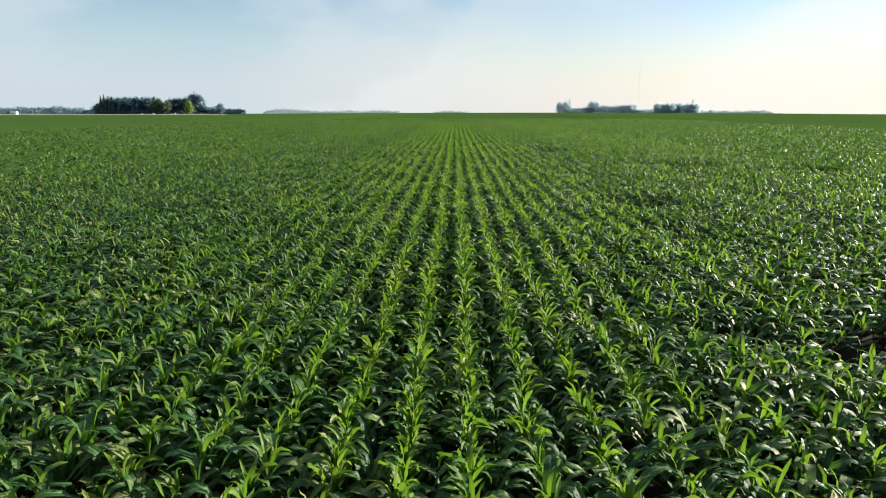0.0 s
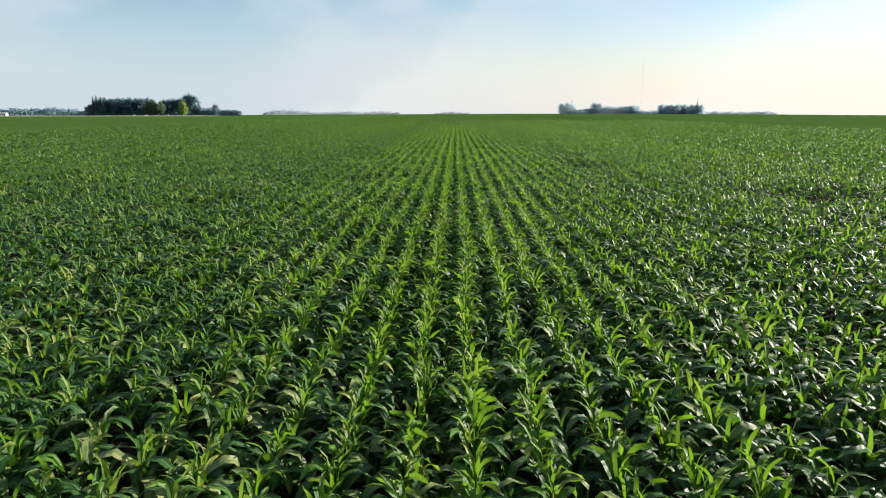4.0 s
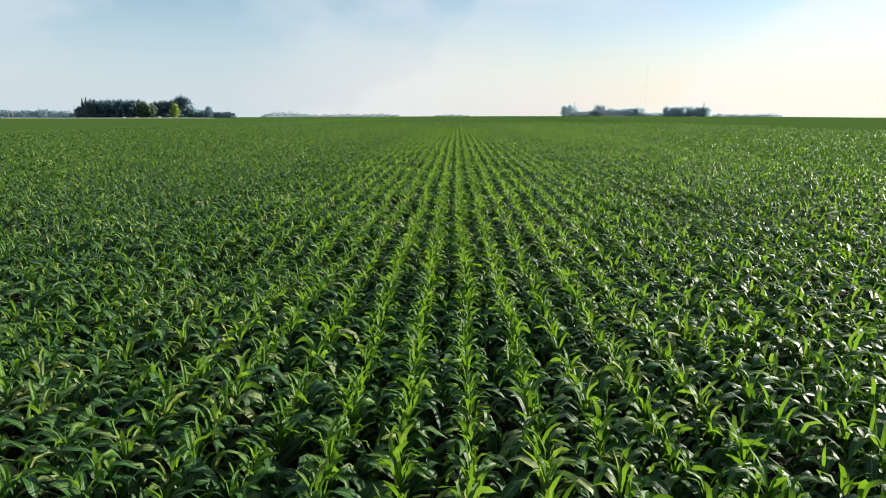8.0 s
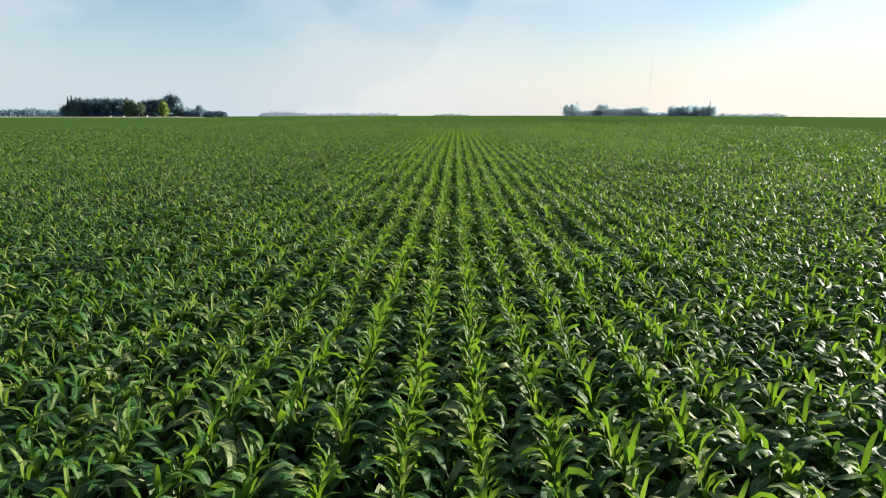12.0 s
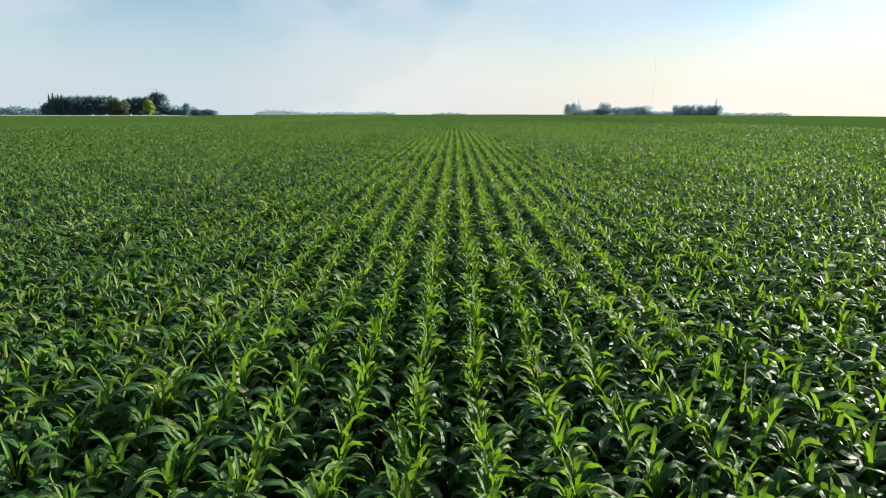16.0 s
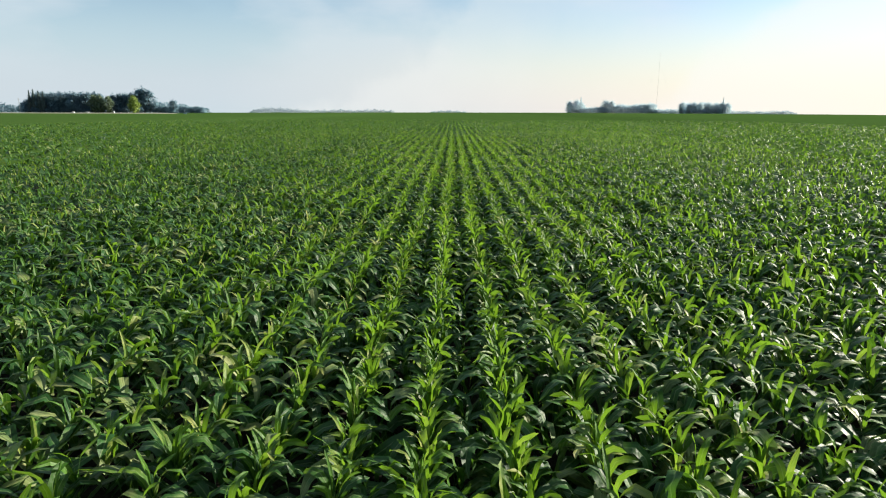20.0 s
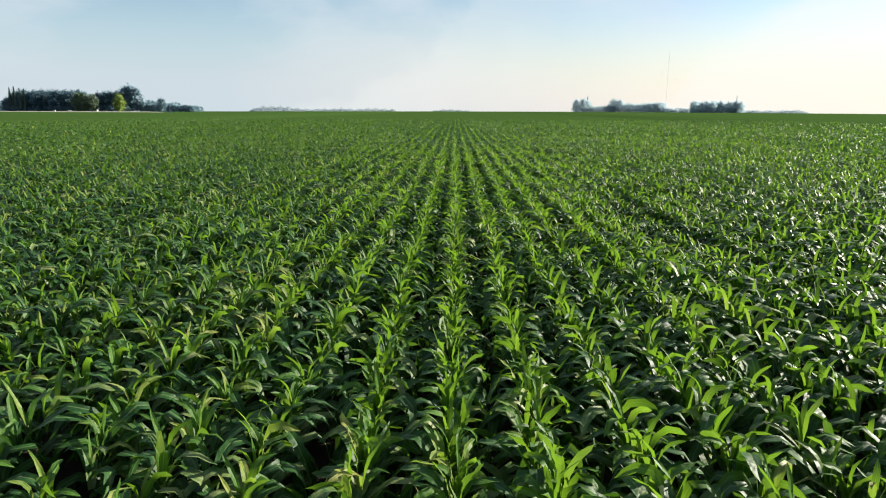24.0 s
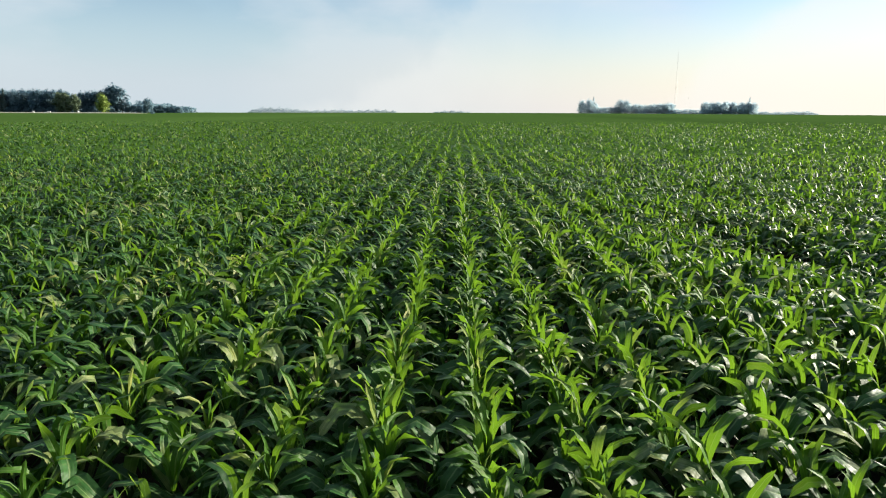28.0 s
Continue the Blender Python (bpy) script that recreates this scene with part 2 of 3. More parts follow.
def foliage_material(name, dark, light, through_light=0.22, clear=1.0):
    """Tree leaves; clear: how much more light passes through a leaf than its surface returns."""
    m, nt, bsdf, out = fresh(name)
    ln = nt.links.new
    geo = nt.nodes.new("ShaderNodeNewGeometry")
    oi = nt.nodes.new("ShaderNodeObjectInfo")
    tc = nt.nodes.new("ShaderNodeTexCoord")
    big = node(nt, "ShaderNodeTexNoise", Scale=0.25, Detail=3.0)
    ln(tc.outputs["Object"], big.inputs["Vector"])
    a = nt.nodes.new("ShaderNodeMath"); a.operation = "MULTIPLY_ADD"; a.inputs[1].default_value = 0.45
    b = nt.nodes.new("ShaderNodeMath"); b.operation = "MULTIPLY_ADD"; b.inputs[1].default_value = 0.3; b.inputs[2].default_value = 0.0
    ln(oi.outputs["Random"], b.inputs[0])
    ln(geo.outputs["Random Per Island"], a.inputs[0])
    c = nt.nodes.new("ShaderNodeMath"); c.operation = "MULTIPLY_ADD"; c.inputs[1].default_value = 0.35
    ln(big.outputs["Fac"], c.inputs[0])
    ln(b.outputs[0], c.inputs[2])
    ln(c.outputs[0], a.inputs[2])
    r = ramp_node(nt, [(0.1, dark), (0.9, light)])
    ln(a.outputs[0], r.inputs["Fac"])
    ln(r.outputs["Color"], bsdf.inputs["Base Color"])
    bsdf.inputs["Roughness"].default_value = 0.7
    tl = nt.nodes.new("ShaderNodeBsdfTranslucent")
    more = nt.nodes.new("ShaderNodeVectorMath"); more.operation = "SCALE"
    more.inputs["Scale"].default_value = clear
    ln(r.outputs["Color"], more.inputs[0])
    ln(more.outputs[0], tl.inputs["Color"])
    ms = nt.nodes.new("ShaderNodeMixShader"); ms.inputs["Fac"].default_value = through_light
    ln(bsdf.outputs[0], ms.inputs[1])
    ln(tl.outputs[0], ms.inputs[2])
    ln(ms.outputs[0], out.inputs["Surface"])
    return m


# distance haze is put into LEAFY and FARLEAF: bluish base, raised clear
LEAFY = foliage_material("hazed_broadleaf_foliage", (0.065, 0.115, 0.145), (0.115, 0.175, 0.200), 0.68, 2.2)
SPRUCE = foliage_material("conifer_foliage", (0.055, 0.090, 0.085), (0.090, 0.130, 0.115), 0.2)
LIME = foliage_material("bright_foliage", (0.10, 0.16, 0.03), (0.22, 0.30, 0.05), 0.3)
FARLEAF = foliage_material("hazed_distant_foliage", (0.17, 0.215, 0.245), (0.24, 0.29, 0.32), 0.7, 1.7)


# ---- mesh helpers ----
def mesh_of(name, verts, quads, tris=None, mats=(), quad_mat=None, tri_mat=None, blade=None, smooth=True):
    """One mesh from vertex, quad and triangle arrays."""
    verts = np.asarray(verts, np.float32)
    quads = np.zeros((0, 4), np.int32) if quads is None else np.asarray(quads, np.int32)
    tris = np.zeros((0, 3), np.int32) if tris is None else np.asarray(tris, np.int32)
    me = bpy.data.meshes.new(name)
    me.vertices.add(len(verts))
    me.vertices.foreach_set("co", verts.ravel())
    nq, nt_ = len(quads), len(tris)
    me.loops.add(nq * 4 + nt_ * 3)
    me.loops.foreach_set("vertex_index", np.concatenate([quads.ravel(), tris.ravel()]).astype(np.int32))
    me.polygons.add(nq + nt_)
    starts = np.concatenate([np.arange(nq) * 4, nq * 4 + np.arange(nt_) * 3]).astype(np.int32)
    me.polygons.foreach_set("loop_start", starts)
    for m in mats:
        me.materials.append(m)
    idx = np.zeros(nq + nt_, np.int32)
    if quad_mat is not None:
        idx[:nq] = quad_mat
    if tri_mat is not None:
        idx[nq:] = tri_mat
    me.polygons.foreach_set("material_index", idx)
    me.polygons.foreach_set("use_smooth", np.full(nq + nt_, smooth, bool))
    if blade is not None:
        at = me.attributes.new("blade", "FLOAT_VECTOR", "POINT")
        at.data.foreach_set("vector", np.asarray(blade, np.float32).ravel())
    me.update(calc_edges=True)
    return me


def part(name, bm, material, parent, label=""):
    me = bpy.data.meshes.new(name)
    bm.to_mesh(me)
    bm.free()
    me.materials.append(material)
    ob = new(name, me)
    ob.parent = parent
    if label:
        ob["label"] = label
    return ob


def part_mesh(name, me, parent, label=""):
    ob = new(name, me)
    ob.parent = parent
    if label:
        ob["label"] = label
    return ob


def box(bm, x0, y0, z0, x1, y1, z1):
    m = Matrix.Translation(((x0 + x1) / 2, (y0 + y1) / 2, (z0 + z1) / 2)) @ Matrix.Diagonal((x1 - x0, y1 - y0, z1 - z0, 1))
    bmesh.ops.create_cube(bm, size=1.0, matrix=m)


def rod(bm, a, b, r0, r1, n=8):
    a, b = Vector(a), Vector(b)
    m = Matrix.Translation((a + b) / 2) @ (b - a).to_track_quat("Z", "Y").to_matrix().to_4x4()
    bmesh.ops.create_cone(bm, cap_ends=True, segments=n, radius1=r0, radius2=r1, depth=(b - a).length, matrix=m)


# ---- ground ----
ROW, STEP = 0.795, 0.202      # between the sowing rows, between plants in a row


def wave(x, y, s):
    """Slow field variation, about -1 to 1."""
    return (np.sin(x * 0.071 * s + 1.3) * np.cos(y * 0.053 * s + 0.4) + 0.6 * np.sin(x * 0.19 * s - y * 0.11 * s + 2.0)
            + 0.4 * np.sin(y * 0.31 * s + x * 0.05 * s)) / 2.0


def terrain(x, y):
    """The field is level as far as a low crest, then falls away; the crest is nearer on both sides."""
    r = np.hypot(x, y)
    a = np.arctan2(x, np.maximum(y, 1e-3))
    crest = np.where(a > 0.12, 1230 - 400 * np.clip((a - 0.12) / 0.45, 0, 1.2), 1230 - 380 * np.clip((0.12 - a) / 0.6, 0, 1))
    return np.where(y > 0, -0.011 * np.maximum(0, r - crest), 0.0)


def ground_height(x, y):
    return float(terrain(np.array([x * 1.0]), np.array([y * 1.0]))[0])


def build_ground():
    # one sheet to the horizon, fine soil ridges under the flight, coarse far out
    xs = np.unique(np.concatenate([np.arange(-14, 14.01, 0.38), np.linspace(14, 80, 14), np.linspace(80, 4500, 40), -np.linspace(14, 80, 14), -np.linspace(80, 4500, 40)]))
    ys = np.unique(np.concatenate([np.linspace(-4500, -20, 8), np.arange(-20, 215, 1.6), np.linspace(215, 2000, 60), np.linspace(2000, 4800, 20)]))
    gx, gy = np.meshgrid(xs, ys)
    near = (np.abs(gx) < 14.1) & (gy > -20) & (gy < 215)
    z = np.where(near, 0.022 * np.cos(gx / ROW * 2 * np.pi) + np.random.default_rng(3).normal(0, 0.012, gx.shape), terrain(gx, gy) - 0.1)
    v = np.stack([gx.ravel(), gy.ravel(), z.ravel()], 1)
    nx, ny = len(xs), len(ys)
    i = (np.arange(ny - 1)[:, None] * nx + np.arange(nx - 1)[None]).ravel()
    me = mesh_of("ground", v, np.stack([i, i + 1, i + nx + 1, i + nx], 1), mats=[SOIL])
    tagged(new("ground", me), "dark bare soil under the maize rows", "ground", kind="structure")


build_ground()

# ---- maize plants ----


def blade_arrays(rng, L, W, az, z0, e0, droop, ns, across, bend=0.0, twist=0.0, start=0.28, reach=0.40):
    """One leaf: it rises at e0, arches over between start and start + reach of its length and hangs at the tip."""
    even = np.linspace(0, 1, ns + 1)
    s = 1 - (1 - even) ** 1.25
    k = np.clip((s - start) / reach, 0, 1)
    el = np.maximum(e0 - droop * (0.80 * k * k * (3 - 2 * k) + 0.20 * s), -1.5)
    mid = (el[1:] + el[:-1]) / 2
    r = 0.012 + np.concatenate([[0], np.cumsum(np.cos(mid) * np.diff(s))]) * L
    z = z0 + np.concatenate([[0], np.cumsum(np.sin(mid) * np.diff(s))]) * L
    a = az + bend * s ** 2
    c = np.stack([r * np.cos(a), r * np.sin(a), z], 1)
    side = np.stack([-np.sin(a), np.cos(a), 0 * a], 1)
    nrm = np.stack([-np.sin(el) * np.cos(a), -np.sin(el) * np.sin(a), np.cos(el)], 1)
    tw = twist * s
    side, nrm = np.cos(tw)[:, None] * side + np.sin(tw)[:, None] * nrm, np.cos(tw)[:, None] * nrm - np.sin(tw)[:, None] * side
    w = W / 2 * np.interp(s, [0, 0.12, 0.34, 0.62, 0.82, 0.92, 1], [0.56, 0.84, 1.0, 0.98, 0.80, 0.55, 0.05])
    sway = rng.choice([-1, 1], (2, 1)) * rng.uniform(0.004, 0.013, (2, 1)) * np.where(np.arange(ns + 1) % 2, 1, -1)
    rip = rng.normal(0, 0.005, (2, ns + 1)) + sway * (across == 3) * np.clip(s * 4, 0, 1)
    keel = np.interp(s, [0, 0.3, 0.8, 1], [0.55, 0.28, 0.10, 0.0])
    left = c + side * w[:, None] + nrm * (keel * w + rip[0])[:, None]
    right = c - side * w[:, None] + nrm * (keel * w + rip[1])[:, None]
    rnd = rng.random()
    if across == 3:
        v = np.stack([left, c, right], 1).reshape(-1, 3)
        b = np.stack([np.stack([np.full(ns + 1, q), s, np.full(ns + 1, rnd)], 1) for q in (-1, 0, 1)], 1).reshape(-1, 3)
        i = ((np.arange(ns - 1) * 3)[:, None] + np.array([[0, 1]])).ravel()
        q = np.stack([i, i + 1, i + 4, i + 3], 1)
        e = (ns - 1) * 3
        tr = np.array([[e, e + 1, e + 3], [e + 1, e + 2, e + 3]])
        v, b = v[:e + 4], b[:e + 4]
        v[e + 3], b[e + 3] = c[-1], (0, 1, rnd)
    else:
        v = np.stack([left, right], 1).reshape(-1, 3)
        b = np.stack([np.stack([np.full(ns + 1, q), s, np.full(ns + 1, rnd)], 1) for q in (-1.0, 1.0)], 1).reshape(-1, 3)
        i = np.arange(ns - 1) * 2
        q = np.stack([i, i + 1, i + 3, i + 2], 1)
        e = (ns - 1) * 2
        tr = np.array([[e, e + 1, e + 2]])
        v, b = v[:e + 3], b[:e + 3]
        v[e + 2], b[e + 2] = c[-1], (0, 1, rnd)
    return v, q, tr, b


def stalk_arrays(h, n=5):
    a = np.arange(n) / n * 2 * np.pi
    ring = np.stack([np.cos(a), np.sin(a)], 1)
    v = np.concatenate([np.c_[ring * 0.016, np.full(n, -0.03)], np.c_[ring * 0.009, np.full(n, h)]])
    i = np.arange(n)
    j = (i + 1) % n
    return v, np.stack([i, j, j + n, i + n], 1), np.zeros((0, 3), int), np.zeros((2 * n, 3))


def plant_pieces(seed, lod):
    """The blades and the stalk of one young maize plant, about a metre high: (kind, verts, quads, tris, blade)."""
    rng = np.random.default_rng(seed)
    ns, across = {0: (7, 3), 1: (6, 2), 2: (4, 2), 3: (3, 2), 4: (2, 2), 5: (2, 2)}[lod]
    pieces = []
    if lod == 0:
        pieces.append((0, *stalk_arrays(0.62)))
    n_low, n_up = {0: (6, 5), 1: (6, 4), 2: (5, 3), 3: (4, 3), 4: (3, 2), 5: (3, 2)}[lod]
    fat = {0: 1.0, 1: 1.0, 2: 1.12, 3: 1.25, 4: 1.5, 5: 1.8}[lod]
    az0 = rng.normal(0, 0.25)
    # mature leaves in two ranks, arching out over the gaps between the rows
    for i in range(n_low):
        f = i / (n_low - 1)
        az = az0 + (i % 2) * math.pi + rng.normal(0, 0.38)
        L = rng.uniform(0.62, 0.86) * (0.82 + 0.22 * math.sin(f * 2.6))
        e0 = radians(rng.uniform(40, 62) + 10 * f)
        droop = radians(rng.uniform(95, 165))
        pieces.append((1, *blade_arrays(rng, L, rng.uniform(0.094, 0.134) * fat, az, 0.13 + 0.40 * f, e0, droop, ns, across, rng.normal(0, 0.4), rng.normal(0, 0.45),
                                        rng.uniform(0.22, 0.44), rng.uniform(0.28, 0.46))))
    # the whorl: upright young leaves close to the stalk, the outer ones nodding over at the tip
    for i in range(n_up):
        f = i / max(1, n_up - 1)
        az = az0 + (i % 2) * math.pi + rng.normal(0, 0.7)
        L = rng.uniform(0.54, 0.70) * (1 - 0.28 * f) * (1.0, 1.0, 0.92, 0.85, 0.82, 0.82)[lod]
        e0 = radians(rng.uniform(75, 86) + 4 * f)
        droop = radians(rng.uniform(105, 165) * (1 - f) + rng.uniform(12, 60) * f * (1.0, 1.3, 1.8, 2.3, 2.4, 2.4)[lod])
        kind = 1 if f < 0.6 and rng.random() < (0.0, 0.2, 0.4, 0.65, 0.75, 0.75)[lod] else 2
        pieces.append((kind, *blade_arrays(rng, L, rng.uniform(0.064, 0.094) * (1 - 0.40 * f) * fat ** 0.7, az, 0.46 + 0.14 * f, e0, droop, ns, across, rng.normal(0, 0.3),
                                           rng.normal(0, 0.8), rng.uniform(0.38, 0.56), rng.uniform(0.26, 0.40))))
    return pieces


def joined(pieces):
    V, Q, T, B, MQ, MT, off = [], [], [], [], [], [], 0
    for kind, v, q, t, b in pieces:
        V.append(v); Q.append(q + off); T.append(t + off); B.append(b)
        MQ.append(np.full(len(q), kind)); MT.append(np.full(len(t), kind))
        off += len(v)
    return [np.concatenate(k) for k in (V, Q, T, B, MQ, MT)]


class Stand:
    """Gathers placed plants into one mesh."""

    def __init__(self):
        self.lists, self.off = [[], [], [], [], [], []], 0

    def add(self, kind, x, y, wide, tall, turn, lean):
        v, q, t, b, mq, mt = kind
        n = len(x)
        if not n:
            return
        c, d = np.cos(turn)[:, None], np.sin(turn)[:, None]
        px = (v[None, :, 0] * c - v[None, :, 1] * d) * wide[:, None] + lean[:, :1] * v[None, :, 2] + x[:, None]
        py = (v[None, :, 0] * d + v[None, :, 1] * c) * wide[:, None] + lean[:, 1:] * v[None, :, 2] + y[:, None]
        step = (self.off + np.arange(n) * len(v))[:, None, None]
        for store, made in zip(self.lists, (np.stack([px, py, v[None, :, 2] * tall[:, None]], 2).reshape(-1, 3), (q[None] + step).reshape(-1, 4),
                                            (t[None] + step).reshape(-1, 3), np.tile(b, (n, 1)), np.tile(mq, n), np.tile(mt, n))):
            store.append(made)
        self.off += n * len(v)

    def mesh(self, name):
        v, q, t, b, mq, mt = [np.concatenate(k) for k in self.lists]
        return mesh_of(name, v, q, t, [STALK, LOWER, UPPER], mq, mt, b)


# bare gaps in the stand: centre x, y, half widths
GAPS = [(5.1, 15.7, 1.0, 0.6), (6.4, 14.8, 0.9, 0.5), (7.6, 15.6, 0.8, 0.5), (8.3, 32.0, 0.9, 0.7), (17.0, 51.9, 1.6, 1.4), (19.1, 53.5, 1.6, 1.2),
        (24.0, 48.9, 2.4, 1.0), (14.0, 109.4, 1.2, 1.0), (20.0, 109.5, 1.5, 1.0), (-2.2, 132.5, 0.5, 0.7), (5.4, 195.7, 0.8, 0.6), (-0.4, 165.3, 0.4, 0.3)]


# low places where the plants stay shorter
HOLLOWS = [(4.5, 170.6, 0.8, 4.5), (5.0, 142.4, 1.3, 1.2), (5.9, 149.4, 0.9, 2.0), (18.0, 53.0, 4.0, 2.0), (27.0, 48.4, 4.0, 1.5), (8.3, 32.0, 2.0, 1.5),
        (14.0, 109.4, 2.5, 2.0), (5.4, 195.7, 1.0, 2.5), (-3.5, 89.1, 0.8, 2.0), (2.9, 87.1, 0.5, 2.5), (-6.0, 58.8, 1.2, 2.5), (9.4, 68.7, 2.0, 3.0)]


def crop_sites():
    """Every plant: x, y, size, turn, by sowing row; thinned where the stand failed."""
    rng = np.random.default_rng(11)
    ks = np.arange(-34, 35)
    xs, ys = [], []
    for k in ks:
        x = k * ROW
        y0 = max(1.2, abs(x) / 0.727 - 4.5)
        y1 = 222.0
        n = int((y1 - y0) / STEP)
        y = y0 + (np.arange(n) + rng.random()) * STEP + rng.normal(0, 0.03, n)
        keep = rng.random(n) > 0.035
        y = y[keep]
        xs.append(x + rng.normal(0, 0.022, len(y)) + 0.03 * np.sin(y * 0.35 + k * 1.7) + 0.04 * np.sin(y * 0.045 + k * 0.3))
        ys.append(y)
    x, y = np.concatenate(xs), np.concatenate(ys)
    size = 1.0 + 0.05 * wave(x, y, 3.0) + 0.14 * wave(x, y, 12.0) + rng.normal(0, 0.055, len(x))
    size = np.clip(size, 0.62, 1.25)
    keep = np.ones(len(x), bool)
    for gx, gy, rx, ry in GAPS:
        d = ((x - gx) / rx) ** 2 + ((y - gy) / ry) ** 2
        keep &= ~((d < 1) & (rng.random(len(x)) < 0.7))
        size = np.where(d < 1.8, size * 0.8, size)
    for gx, gy, rx, ry in HOLLOWS:
        d = ((x - gx) / rx) ** 2 + ((y - gy) / ry) ** 2
        size *= 1 - 0.38 * np.exp(-d)
    return x[keep], y[keep], size[keep], (rng.normal(0, 0.5, len(x)) + np.where(rng.random(len(x)) < 0.5, 0, math.pi))[keep], rng.normal(0, 0.06, (len(x), 2))[keep]


# stretches in which every plant is an object of its own: first metre of each, rows -2 to 2
STRETCHES = (5.5, 52.0, 104.0, 172.0)
STRETCH_LENGTH = 3.4


def build_crop():
    x, y, size, turn, lean = crop_sites()
    single = np.zeros(len(x), bool)
    for s in STRETCHES:
        single |= (np.abs(x + 0.5) < 2.2 * ROW) & (y > s) & (y < s + STRETCH_LENGTH)
    away = np.maximum(np.abs(x + 0.5) / 0.727, y - 191.0)
    rng = np.random.default_rng(5)
    lod = np.digitize(away * rng.uniform(0.85, 1.15, len(x)), [1.6, 5.2, 10.5, 17.0])
    stand = Stand()
    for level in range(5):
        pick = rng.integers(0, 28, len(x))
        sel = (lod == level) & ~single
        if level > 2:
            sel &= rng.random(len(x)) < (0.84 if level == 3 else 0.76)
        for n in range(28):
            i = np.nonzero(sel & (pick == n))[0]
            stand.add(joined(plant_pieces(100 * level + n, level)), x[i], y[i], size[i] ** 0.6, size[i], turn[i], lean[i])
    me = stand.mesh("maize_crop")
    tagged(new("maize_crop", me), "dense rows of knee-high green maize with arching glossy leaves", "crop", kind="stuff")
    # single plants
    bases = []
    for s in range(8):
        base = new("maize_plant")
        tagged(base, "young maize plant with upright pale top and arching glossy leaves", "maize plant", "maize plants in the rows")
        for kind, v, q, t, b in plant_pieces(s, 0):
            name = ("stalk", "leaf", "young_leaf")[kind]
            part_mesh(name, mesh_of(name, v, q, t, mats=[(STALK, LOWER, UPPER)[kind]], blade=b), base)
        bases.append(base)
    used = set()
    for n, i in enumerate(np.nonzero(single)[0]):
        m = pose(x[i], y[i], 0, math.degrees(lean[i][0]), math.degrees(lean[i][1]), math.degrees(turn[i])) @ Matrix.Scale(size[i], 4)
        b = n % 8
        if b in used:
            ob = bases[b].copy()
            scene.collection.objects.link(ob)
            for child in bases[b].children:
                c = child.copy()
                scene.collection.objects.link(c)
                c.parent = ob
            ob.matrix_basis = m
        else:
            bases[b].matrix_basis = m
            used.add(b)


build_crop()


